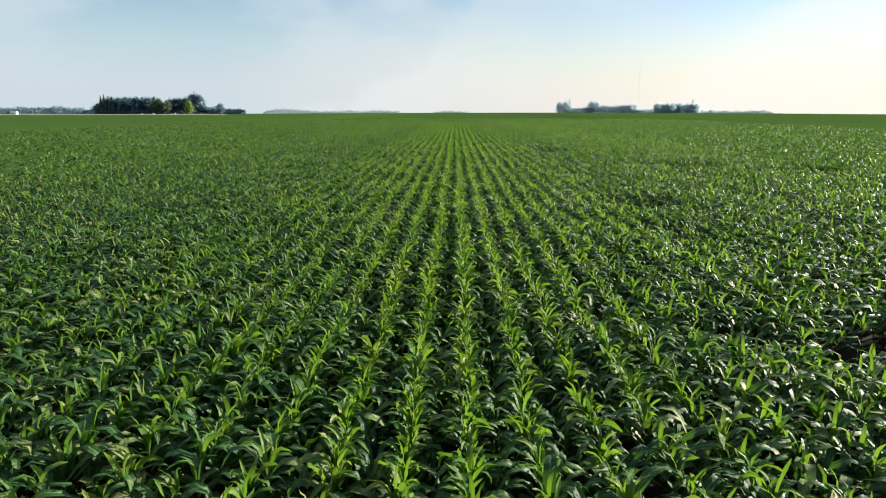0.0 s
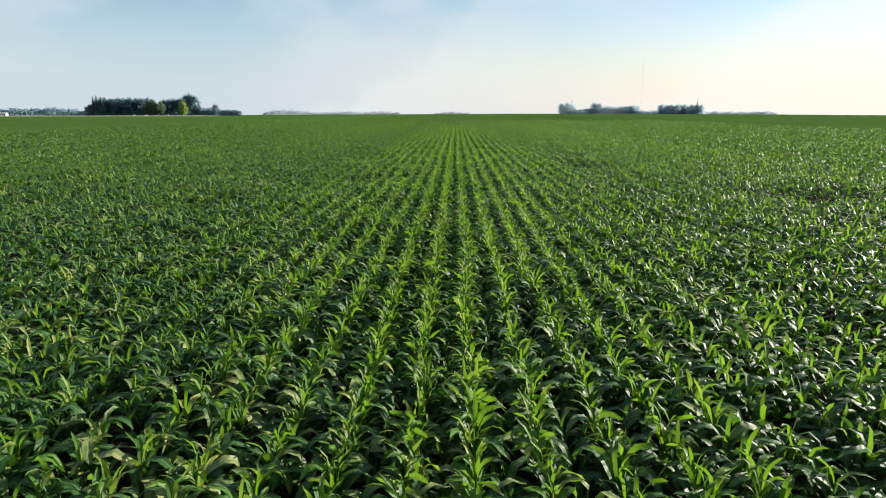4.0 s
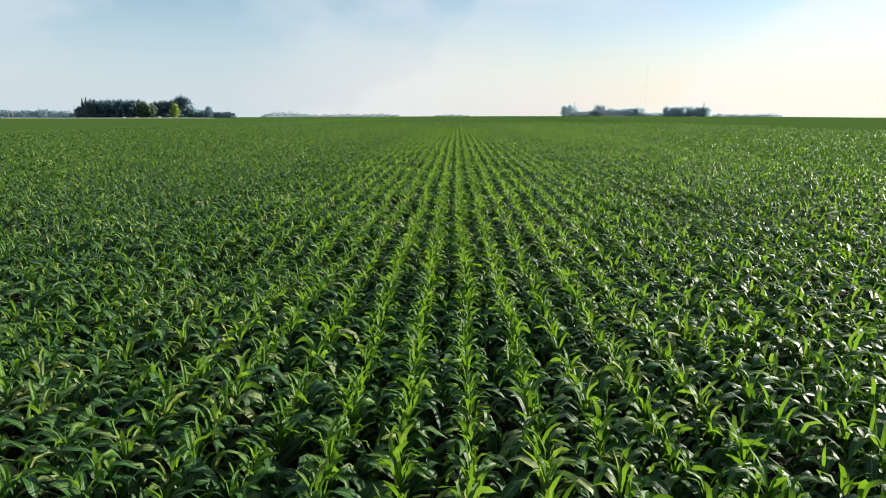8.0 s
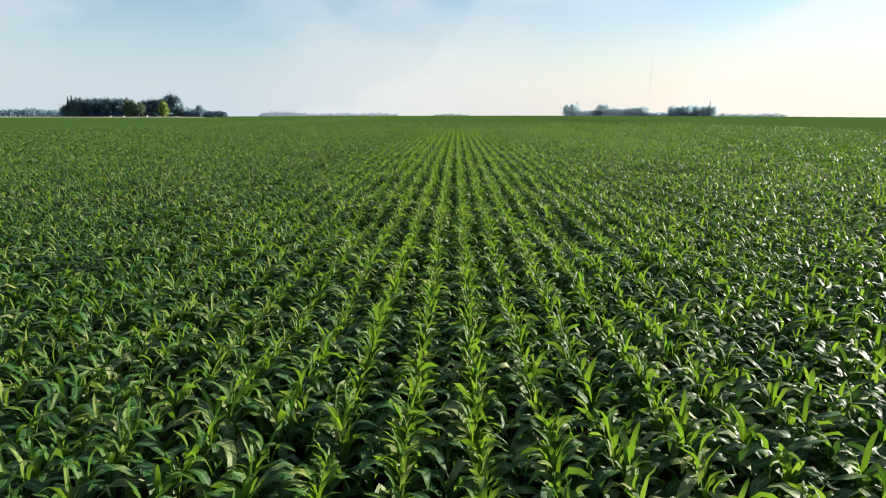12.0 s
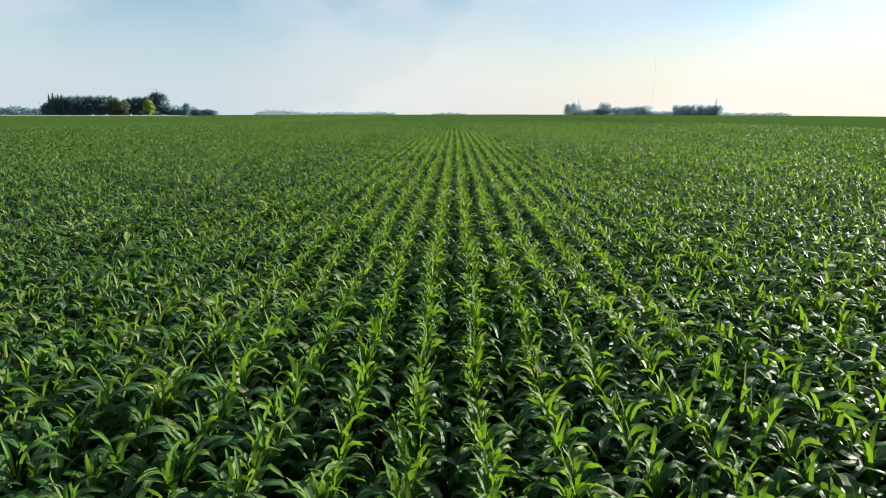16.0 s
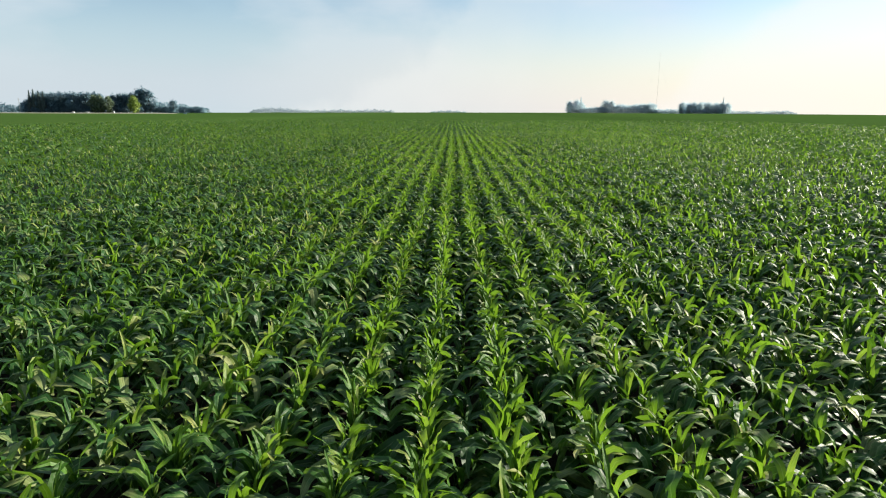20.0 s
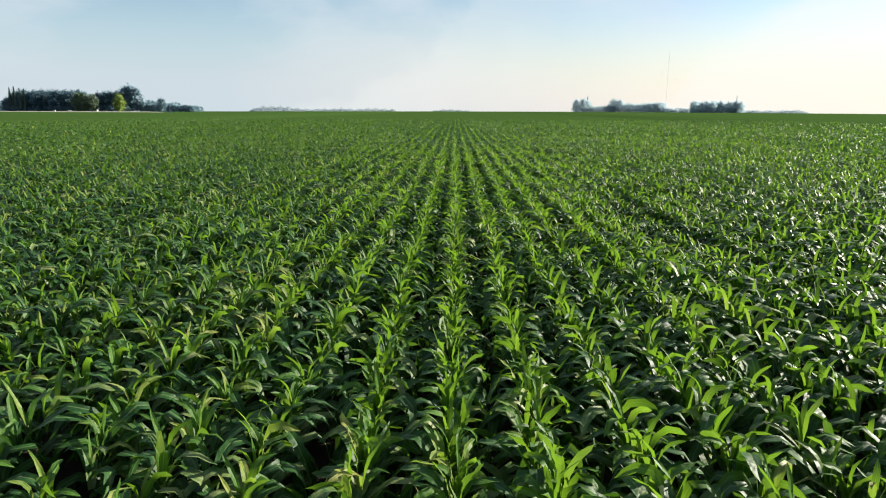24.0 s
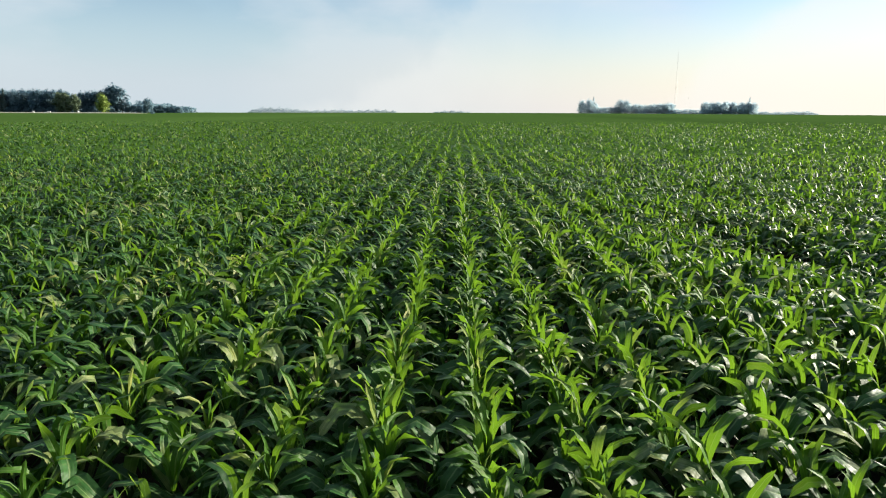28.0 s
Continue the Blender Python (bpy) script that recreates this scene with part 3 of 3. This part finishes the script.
def build_far_crop():
    """The rest of the field: leaf tufts in rows, thinning into a closed canopy sheet that runs to the field's edge."""
    rng = np.random.default_rng(21)
    xs, ys = [], []
    for k in range(-120, 121):
        x = k * ROW
        inside = abs(k) <= 34
        y0 = 222.0 if inside else abs(x) / 0.727 - 6
        y1 = 345.0
        if y0 >= y1:
            continue
        gap = 1.05 if abs(k) < 60 else 1.45
        n = int((y1 - y0) / gap)
        y = y0 + (np.arange(n) + rng.random(n)) * gap
        xs.append(x + rng.normal(0, 0.05, n)); ys.append(y)
        if inside:
            y = np.arange(-40, max(1.2, abs(x) / 0.727 - 4.5), 0.5)
            xs.append(x + rng.normal(0, 0.05, len(y))); ys.append(y + rng.normal(0, 0.1, len(y)))
    x, y = np.concatenate(xs), np.concatenate(ys)
    keep = rng.random(len(x)) > np.clip((np.maximum(y, np.abs(x) * 1.6 + 140) - 235) / 110, 0, 0.95)
    x, y = x[keep], y[keep]
    n = len(x)
    stand = Stand()
    pick = rng.integers(0, 20, n)
    turn = rng.normal(0, 0.5, n) + np.where(rng.random(n) < 0.5, 0, np.pi)
    size = np.clip(1.0 + 0.07 * wave(x, y, 2.0) + 0.14 * wave(x, y, 12.0) + rng.normal(0, 0.10, n), 0.65, 1.3)
    away = ((x - 62.3) / 2.2) ** 2 + ((y - 158.5) / 1.6) ** 2
    for g in range(20):
        i = np.nonzero((pick == g) & (away > 1))[0]
        stand.add(joined(plant_pieces(700 + g, 5)), x[i], y[i], np.full(len(i), 1.25), size[i], turn[i], np.zeros((len(i), 2)))
    me = stand.mesh("far_maize")
    tagged(new("far_maize", me), "closed green maize rows running to the horizon", "crop", kind="stuff")
    # canopy sheet beyond, ridged across the rows
    rows_x = np.arange(-80 * 2, 80 * 2 + 1) * ROW / 2
    xs = np.unique(np.concatenate([rows_x, np.linspace(-3500, rows_x[0], 60), np.linspace(rows_x[-1], 3500, 60)]))
    ys = np.concatenate([np.arange(218, 380, 3.0), np.linspace(380, 1400, 70), np.linspace(1400, 4600, 40)])
    gx, gy = np.meshgrid(xs, ys)
    ridge = np.where(np.abs(gx) <= rows_x[-1] + 0.1, np.cos(gx / ROW * 2 * np.pi) * 0.05, 0)
    z = 0.55 + ridge + rng.normal(0, 0.03, gx.shape) + 0.05 * wave(gx, gy, 1.0) + terrain(gx, gy)
    z = np.where(gy < 218.5, -0.05, z)
    v = np.stack([gx.ravel(), gy.ravel(), z.ravel()], 1)
    nx, ny = len(xs), len(ys)
    i = (np.arange(ny - 1)[:, None] * nx + np.arange(nx - 1)[None]).ravel()
    ok = np.abs(v[i, 0]) < 3500
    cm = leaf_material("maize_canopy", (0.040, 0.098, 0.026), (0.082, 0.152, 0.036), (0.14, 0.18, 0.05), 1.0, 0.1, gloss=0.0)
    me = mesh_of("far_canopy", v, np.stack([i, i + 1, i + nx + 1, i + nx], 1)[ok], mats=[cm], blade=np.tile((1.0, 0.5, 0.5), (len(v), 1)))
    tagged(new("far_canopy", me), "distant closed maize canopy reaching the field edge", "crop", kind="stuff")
    # side canopy beyond the single rows
    for sgn in (-1, 1):
        sx = np.concatenate([np.arange(35 * 2, 172) * ROW / 2, np.linspace(70, 1500, 40)]) * sgn
        sy = np.arange(-46, 218.1, 2.4)
        gx, gy = np.meshgrid(sx, sy)
        near = np.abs(gx) < 68.2
        z = 0.42 + np.where(near, np.cos(gx / ROW * 2 * np.pi) * 0.16, 0) + rng.normal(0, 0.06, gx.shape)
        v = np.stack([gx.ravel(), gy.ravel(), z.ravel()], 1)
        nx, ny = len(sx), len(sy)
        i = (np.arange(ny - 1)[:, None] * nx + np.arange(nx - 1)[None]).ravel()
        q = np.stack([i, i + 1, i + nx + 1, i + nx], 1)
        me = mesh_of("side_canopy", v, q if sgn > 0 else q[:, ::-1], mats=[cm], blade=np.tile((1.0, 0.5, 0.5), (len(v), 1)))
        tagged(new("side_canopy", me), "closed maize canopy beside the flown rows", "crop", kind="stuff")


build_far_crop()


# ---- trees ----
def crown_mesh(seed, lobes, leaves, leaf, material, cone=False, height=10.0, spread=5.0, base=1.0):
    """A crown of many small bent leaf clumps, on lobes with gaps between them."""
    rng = np.random.default_rng(seed)
    if cone:
        t = rng.random(leaves) ** 1.35
        z = base + (height - base) * t
        r = spread * (1 - t) * (0.55 + 0.45 * np.abs(np.sin(t * 26 + rng.normal(0, 0.2, leaves)))) * np.sqrt(rng.uniform(0.25, 1, leaves))
        a = rng.uniform(0, 2 * np.pi, leaves)
        c = np.stack([r * np.cos(a), r * np.sin(a), z - 0.18 * r], 1)
        out = np.stack([np.cos(a), np.sin(a), np.full(leaves, 0.25)], 1)
    else:
        cen, rad = [], []
        for i in range(lobes):
            f = (i + 0.5) / lobes
            a = i * 2.4 + rng.uniform(-0.5, 0.5)
            rr = spread * math.sin(math.pi * (0.12 + 0.80 * f)) * rng.uniform(0.30, 0.66)
            cen.append((rr * math.cos(a), rr * math.sin(a), base + (height - base) * (0.10 + 0.74 * f)))
            rad.append((spread * rng.uniform(0.34, 0.52), spread * rng.uniform(0.34, 0.52), (height - base) * rng.uniform(0.13, 0.19)))
        cen, rad = np.array(cen), np.array(rad)
        pick = rng.integers(0, lobes, leaves)
        d = rng.normal(0, 1, (leaves, 3))
        d /= np.linalg.norm(d, axis=1, keepdims=True)
        out = d
        c = cen[pick] + d * rad[pick] * rng.uniform(0.25, 1.10, (leaves, 1))
        c[:, 2] = np.minimum(c[:, 2], height)
    n = out + (0.0, 0.0, 0.7) + rng.normal(0, 0.4, out.shape)
    n /= np.linalg.norm(n, axis=1, keepdims=True)
    u = np.cross(n, rng.normal(0, 1, n.shape))
    u /= np.linalg.norm(u, axis=1, keepdims=True) + 1e-6
    w = np.cross(n, u)
    s = leaf * rng.uniform(0.55, 1.3, (leaves, 1))
    bendv = n * s * 0.3
    V = np.stack([c - u * s, c - w * s * 0.6 + bendv, c + u * s, c + w * s * 0.6 + bendv], 1).reshape(-1, 3)
    me = mesh_of("crown", V, np.arange(len(V)).reshape(-1, 4), mats=[material])
    return me


def trunk_mesh(seed, height, spread, base, thick):
    rng = random.Random(seed)
    bm = bmesh.new()
    rod(bm, (0, 0, -0.3), (0.1, 0, base + 1), thick, thick * 0.75, 9)
    rod(bm, (0.1, 0, base + 0.9), (-0.1, 0.1, height * 0.85), thick * 0.75, thick * 0.15, 7)
    for i in range(7):
        z = base + (height - base) * (0.05 + 0.09 * i)
        a = i * 2.4
        r = spread * rng.uniform(0.45, 0.75)
        rod(bm, (0, 0, z), (r * math.cos(a), r * math.sin(a), z + (height - base) * 0.16), thick * 0.32, thick * 0.08, 5)
    me = bpy.data.meshes.new("trunk")
    bm.to_mesh(me)
    bm.free()
    me.materials.append(BARK)
    return me


KINDS = {}


# pale blue-grey base and high clear stand in for haze on the farmstead trees
HAZED_LEAF = foliage_material("hazed_farmstead_foliage", (0.19, 0.25, 0.28), (0.27, 0.33, 0.36), 0.80, 2.1)


def tree_kind(key, height, spread, base, material, cone=False, leaves=900, leaf=0.75, lobes=16):
    KINDS[key] = [(crown_mesh(31 * s + len(key), lobes, leaves, leaf, material, cone, height, spread, base),
                   trunk_mesh(s, height, spread, base, height * 0.022)) for s in range(3)]


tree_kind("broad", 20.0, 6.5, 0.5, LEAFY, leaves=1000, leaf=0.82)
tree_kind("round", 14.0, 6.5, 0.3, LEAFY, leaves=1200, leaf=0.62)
# farmstead crowns: small thin-set leaves let sky through, imitating haze
tree_kind("yard", 14.0, 7.8, -0.8, HAZED_LEAF, leaves=2000, leaf=0.50, lobes=26)
tree_kind("hedge", 7.0, 5.2, -0.6, HAZED_LEAF, leaves=900, leaf=0.38, lobes=16)
tree_kind("yard_spruce", 19.0, 5.0, 0.8, HAZED_LEAF, True, leaves=1100, leaf=0.34)
tree_kind("bush", 7.0, 4.6, 0.3, LEAFY, leaves=700, leaf=0.5, lobes=12)
tree_kind("spruce", 20.0, 3.6, 0.8, SPRUCE, True, leaves=1400, leaf=0.5)
PALE = foliage_material("pale_foliage", (0.07, 0.11, 0.06), (0.14, 0.19, 0.10), 0.35)
tree_kind("pale", 19.0, 6.5, 0.6, PALE, leaves=1300, leaf=0.7)
tree_kind("lime", 15.0, 5.5, 0.4, LIME, leaves=1300, leaf=0.62)
LABELS = {"broad": ("tall dark green broadleaf tree in a shelter belt", "tree"), "round": ("round-crowned green broadleaf tree at a farmstead", "tree"),
          "bush": ("low dense green bush at the field edge", "bush"), "spruce": ("dark pointed spruce standing among broadleaf trees", "spruce"),
          "yard": ("round tree at a distant farmstead, leaves paled blue-grey as haze", "tree"), "hedge": ("low bush in a farmstead hedge, leaves paled blue-grey as haze", "bush"),
          "yard_spruce": ("slim spruce rising over the farmstead trees, paled blue-grey as haze", "spruce"), "pale": ("paler green broadleaf tree at the shelter belt front", "tree"), "lime": ("bright yellow-green sunlit tree at the grove's end", "tree")}
_count = [0]


def plant_tree(key, x, y, scale=1.0, tall=1.0, group=""):
    _count[0] += 1
    rng = random.Random(_count[0] * 7 + 1)
    crown, trunk = KINDS[key][_count[0] % 3]
    base = new({"broad": "broadleaf_tree", "round": "round_tree", "bush": "bush", "spruce": "spruce_tree", "lime": "bright_tree", "pale": "pale_tree", "yard": "farmstead_tree", "hedge": "hedge_bush", "yard_spruce": "blue_spruce"}[key])
    tagged(base, LABELS[key][0], LABELS[key][1], group)
    base.matrix_basis = pose(x, y, ground_height(x, y), 0, 0, rng.uniform(0, 360)) @ Matrix.Diagonal((scale, scale, scale * tall, 1))
    part_mesh("trunk", trunk, base)
    part_mesh("crown", crown, base)
    return base


def build_groves():
    rng = random.Random(9)
    g = "trees of the shelter belt"
    # dense belt on the west side: low edge, spruces, dark belt, paler trees, tall end tree
    for x, k in ((-427.1, 0.86), (-422.0, 1.06)):
        plant_tree("round", x, 736.9, k, 1.0, g)
    for i in range(34):
        x = -417.0 + 63.0 * i / 33 + rng.uniform(-1.5, 1.5)
        y = 738.8 + rng.uniform(-4, 6) + (i % 2) * 9
        plant_tree("broad", x, y, rng.uniform(1.00, 1.09), rng.uniform(0.98, 1.06), g)
    for x, k in ((-417.0, 1.11), (-412.7, 1.15), (-407.6, 1.08), (-403.3, 1.06)):
        plant_tree("spruce", x, 732.1, k, 1.0, g)
    for x, k in ((-349.8, 1.01), (-343.9, 1.02), (-335.4, 0.96)):
        plant_tree("pale", x, 725.4, k, 1.0, g)
    for x, k in ((-340.5, 1.02), (-335.4, 1.04), (-331.1, 1.04), (-327.8, 1.06), (-323.5, 1.08), (-319.3, 1.09), (-316.7, 1.06)):
        plant_tree("broad", x, 744.6, k, 1.0, g)
    plant_tree("lime", -309.0, 721.5, 1.25, 0.98, g)
    for x, k in ((-314.1, 1.24), (-309.7, 1.37), (-303.9, 1.24)):
        plant_tree("broad", x, 742.7, k, 1.0, g)
    for x, k in ((-298.2, 0.77), (-293.4, 0.6), (-288.6, 0.58), (-279.9, 1.04)):
        plant_tree("round", x, 742.7, k, 1.0, g)
    for i in range(8):
        plant_tree("bush", -292.4 + i * 5.3, 751.3, rng.uniform(0.86, 1.15), 1.0, g)
    for i in range(16):
        plant_tree("bush", -422.0 + i * 7.6 + rng.uniform(-2, 2), 730.2, rng.uniform(0.77, 1.05), 1.0, g)
    plant_tree("bush", -213, 614, 0.35, 1.0)
    # the farmstead beyond the field: three clumps with hedges between them
    g = "trees of the farmstead"
    for x, y, k in ((177.8, 1083.8, 1.24), (187.5, 1081.3, 1.33), (194.7, 1087.4, 1.15), (232.3, 1083.8, 1.31), (240.8, 1082.6, 1.26)):
        plant_tree("yard", x, y, k, 1.16, g)
    plant_tree("yard_spruce", 195.9, 1092.3, 1.19, 1.08, g)
    for i in range(8):
        plant_tree("hedge", 199.6 + i * 4.9, 1083.8 + rng.uniform(-4, 4), rng.uniform(1.15, 1.4), 1.15, g)
    for i in range(12):
        plant_tree("hedge", 249.3 + i * 5.2, 1083.8 + rng.uniform(-4, 4), rng.uniform(1.45, 1.88), 1.3, g)
    for i in range(9):
        plant_tree("hedge", 307.5 + i * 4.9, 1083.8 + rng.uniform(-4, 4), rng.uniform(0.97, 1.27), 1.0, g)
    for i in range(17):
        plant_tree("yard", 307.0 + i * 3.75, 970 + rng.uniform(-6, 6) + (i % 2) * 6, rng.uniform(0.97, 1.05), 1.14, g)
    plant_tree("yard_spruce", 360.0, 966, 1.07, 1.08, g)


build_groves()


def far_wood(x0, x1, y, heights, seed, label, leaf=None):
    """A far strip of woodland: one mass of leaf clumps with an uneven top."""
    rng = np.random.default_rng(seed)
    n = int((x1 - x0) * 34)
    x = rng.uniform(x0, x1, n)
    f = (x - x0) / (x1 - x0)
    top = np.interp(f, np.linspace(0, 1, len(heights)), heights)
    top = top * (0.86 + 0.10 * np.sin(x * 0.21 + seed) + 0.08 * np.sin(x * 0.53 + 1.0) + 0.05 * np.sin(x * 1.1))
    g = terrain(x, np.full(n, y * 1.0))
    z = g - 1.0 + (top + 1.0 - np.minimum(g * 0, 0)) * rng.random(n) ** 0.7
    c = np.stack([x, y + rng.uniform(-12, 12, n), z], 1)
    u = rng.normal(0, 1, (n, 3)); u /= np.linalg.norm(u, axis=1, keepdims=True)
    w = np.cross(u, rng.normal(0, 1, (n, 3))); w /= np.linalg.norm(w, axis=1, keepdims=True)
    k = rng.uniform(0.7, 1.4, (n, 1))
    V = np.stack([c - u * k, c - w * k * 0.7, c + u * k, c + w * k * 0.7], 1).reshape(-1, 3)
    me = mesh_of("far_wood", V, np.arange(len(V)).reshape(-1, 4), mats=[leaf or FARLEAF])
    tagged(new("far_wood", me), label, "woodland", kind="stuff")


# the blue of these strips is haze carried by their leaf colour
far_wood(-742, -550, 977, (10, 14, 15, 14, 16, 14, 11, 16), 1, "low tree line along a distant field edge, tinted blue as haze", LEAFY)
far_wood(-436, -354, 1016, (18, 17, 14, 11, 8), 2, "low tree line beside the shelter belt, tinted blue as haze", LEAFY)
far_wood(-711, -491, 2300, (18, 31, 30, 27, 22, 18), 3, "woodland strip far across the plain, paled blue as haze")
far_wood(-502, -212, 2350, (21, 20, 24, 19, 23, 22, 17), 4, "woodland strip far across the plain, paled blue as haze")
far_wood(-88, 47, 2450, (14, 19, 20, 18, 15), 5, "low wood on the horizon, paled blue as haze")
far_wood(557, 747, 1500, (13, 11, 12, 11, 12, 14, 11), 6, "faint low trees on the horizon, paled as haze")


# ---- road bank, poles, sheds, mast ----
def build_road():
    xs = np.linspace(-1200, -225, 60)
    prof = [(-9, -0.2), (-5.5, 1.0), (-3.5, 1.15), (3.5, 1.15), (5.5, 1.0), (9, -0.2)]
    v = np.array([(x, 672 + dy + 3 * math.sin(x * 0.01), z + ground_height(x, 672) + (0.06 * math.sin(x * 0.13 + dy) if abs(dy) > 4 else 0) - max(0, (x + 260) / 35) * 1.3) for x in xs for dy, z in prof])
    n = len(prof)
    i = (np.arange(len(xs) - 1)[:, None] * n + np.arange(n - 1)[None]).ravel()
    q = np.stack([i, i + n, i + n + 1, i + 1], 1)
    mat = np.tile([1, 1, 0, 1, 1], len(xs) - 1)
    me = mesh_of("road", v, q, mats=[GRAVEL, VERGE], quad_mat=mat)
    tagged(new("road", me), "pale gravel road on a low dry-grass bank", "road", kind="structure")


build_road()


POLE = plain_material("weathered_pole_wood", [(0.3, (0.30, 0.28, 0.26)), (0.8, (0.45, 0.43, 0.40))], 1.0, 0.9, 0.3, 0.02)


def utility_pole(x, y, h):
    base = new("utility_pole")
    tagged(base, "pale weathered utility pole beside the gravel road", "pole", "poles along the road")
    base.matrix_basis = pose(x, y, ground_height(x, y))
    bm = bmesh.new(); rod(bm, (0, 0, -0.5), (0, 0, h), 0.22, 0.15, 10); part("shaft", bm, POLE, base)
    bm = bmesh.new(); box(bm, -1.1, -0.07, h - 1.0, 1.1, 0.07, h - 0.84); part("crossarm", bm, BARK, base)
    for dx in (-1.0, -0.45, 0.45, 1.0):
        bm = bmesh.new(); rod(bm, (dx, 0, h - 0.84), (dx, 0, h - 0.62), 0.06, 0.04, 8); part("insulator", bm, WHITE, base)


utility_pole(-422.5, 724.4, 14.5)
utility_pole(-457.7, 677.4, 8.0)
utility_pole(-462.5, 677.4, 6.5)


def white_shed(x, y, w, d, h, label):
    base = new("shed")
    tagged(base, label, "shed")
    base.matrix_basis = pose(x, y, ground_height(x, y), 0, 0, 8)
    bm = bmesh.new(); box(bm, -w / 2, -d / 2, -0.2, w / 2, d / 2, h); part("wall", bm, WHITE, base)
    bm = bmesh.new()
    o = 0.25
    vs = [bm.verts.new(p) for p in ((-w / 2 - o, -d / 2 - o, h), (w / 2 + o, -d / 2 - o, h), (w / 2 + o, d / 2 + o, h), (-w / 2 - o, d / 2 + o, h),
                                    (-w / 2 - o, 0, h + d * 0.3), (w / 2 + o, 0, h + d * 0.3))]
    for f in ((0, 1, 5, 4), (2, 3, 4, 5), (1, 2, 5), (3, 0, 4), (3, 2, 1, 0)):
        bm.faces.new([vs[k] for k in f])
    part("roof", bm, ROOFING, base)
    bm = bmesh.new(); box(bm, -w * 0.12, -d / 2 - 0.05, 0, w * 0.12, -d / 2 + 0.02, h * 0.8); part("door", bm, ROOFING, base)
    for sx in (-0.32, 0.32):
        bm = bmesh.new(); box(bm, w * (sx - 0.07), -d / 2 - 0.04, h * 0.45, w * (sx + 0.07), -d / 2 + 0.02, h * 0.78); part("window", bm, GLASS_DARK, base)


white_shed(-492.3, 690.8, 6.0, 4.5, 3.6, "small white painted farm shed with a grey roof")
white_shed(-346.0, 685.1, 1.1, 1.2, 1.9, "small white hut standing before the dark trees")
white_shed(-333.0, 685.1, 2.2, 1.4, 1.6, "low white trailer-like hut before the shelter belt")
white_shed(-309.0, 685.1, 1.0, 1.2, 2.2, "small white hut standing before the dark trees")


def radio_mast(x, y, h):
    base = new("radio_mast")
    tagged(base, "tall thin lattice radio mast painted in dull grey and red", "mast")
    base.matrix_basis = pose(x, y, ground_height(x, y))
    red = plain_material("faded_red_paint", [(0.3, (0.12, 0.05, 0.04)), (0.8, (0.17, 0.07, 0.06))], 0.5, 0.6, 0.05, 0.01)
    grey = plain_material("dark_grey_paint", [(0.3, (0.05, 0.05, 0.055)), (0.8, (0.09, 0.09, 0.095))], 0.5, 0.7, 0.05, 0.01)
    legs = [(0.3 * math.cos(a), 0.3 * math.sin(a)) for a in (0.3, 0.3 + 2.094, 0.3 + 4.189)]
    bands = 8
    for b in range(bands):
        z0, z1 = h * b / bands, h * (b + 1) / bands
        bm = bmesh.new()
        for lx, ly in legs:
            rod(bm, (lx, ly, z0), (lx, ly, z1), 0.02, 0.02, 5)
        steps = 6
        for s in range(steps):
            za, zb = z0 + (z1 - z0) * s / steps, z0 + (z1 - z0) * (s + 1) / steps
            for j in range(3):
                a, c = legs[j], legs[(j + 1) % 3]
                rod(bm, (*a, za), (*c, zb), 0.008, 0.008, 4)
        part("lattice_section", bm, red if b % 2 else grey, base)
    bm = bmesh.new(); rod(bm, (0, 0, h - 0.5), (0, 0, h + 4), 0.06, 0.03, 6); part("antenna", bm, STEEL, base)
    for j in range(3):
        for zz in (h * 0.45, h * 0.9):
            a = 0.3 + 2.094 * j
            bm = bmesh.new(); rod(bm, (0.3 * math.cos(a), 0.3 * math.sin(a), zz), (34 * math.cos(a), 34 * math.sin(a), 0), 0.015, 0.015, 4)
            part("guy_wire", bm, STEEL, base)


radio_mast(323.9, 1129, 90)
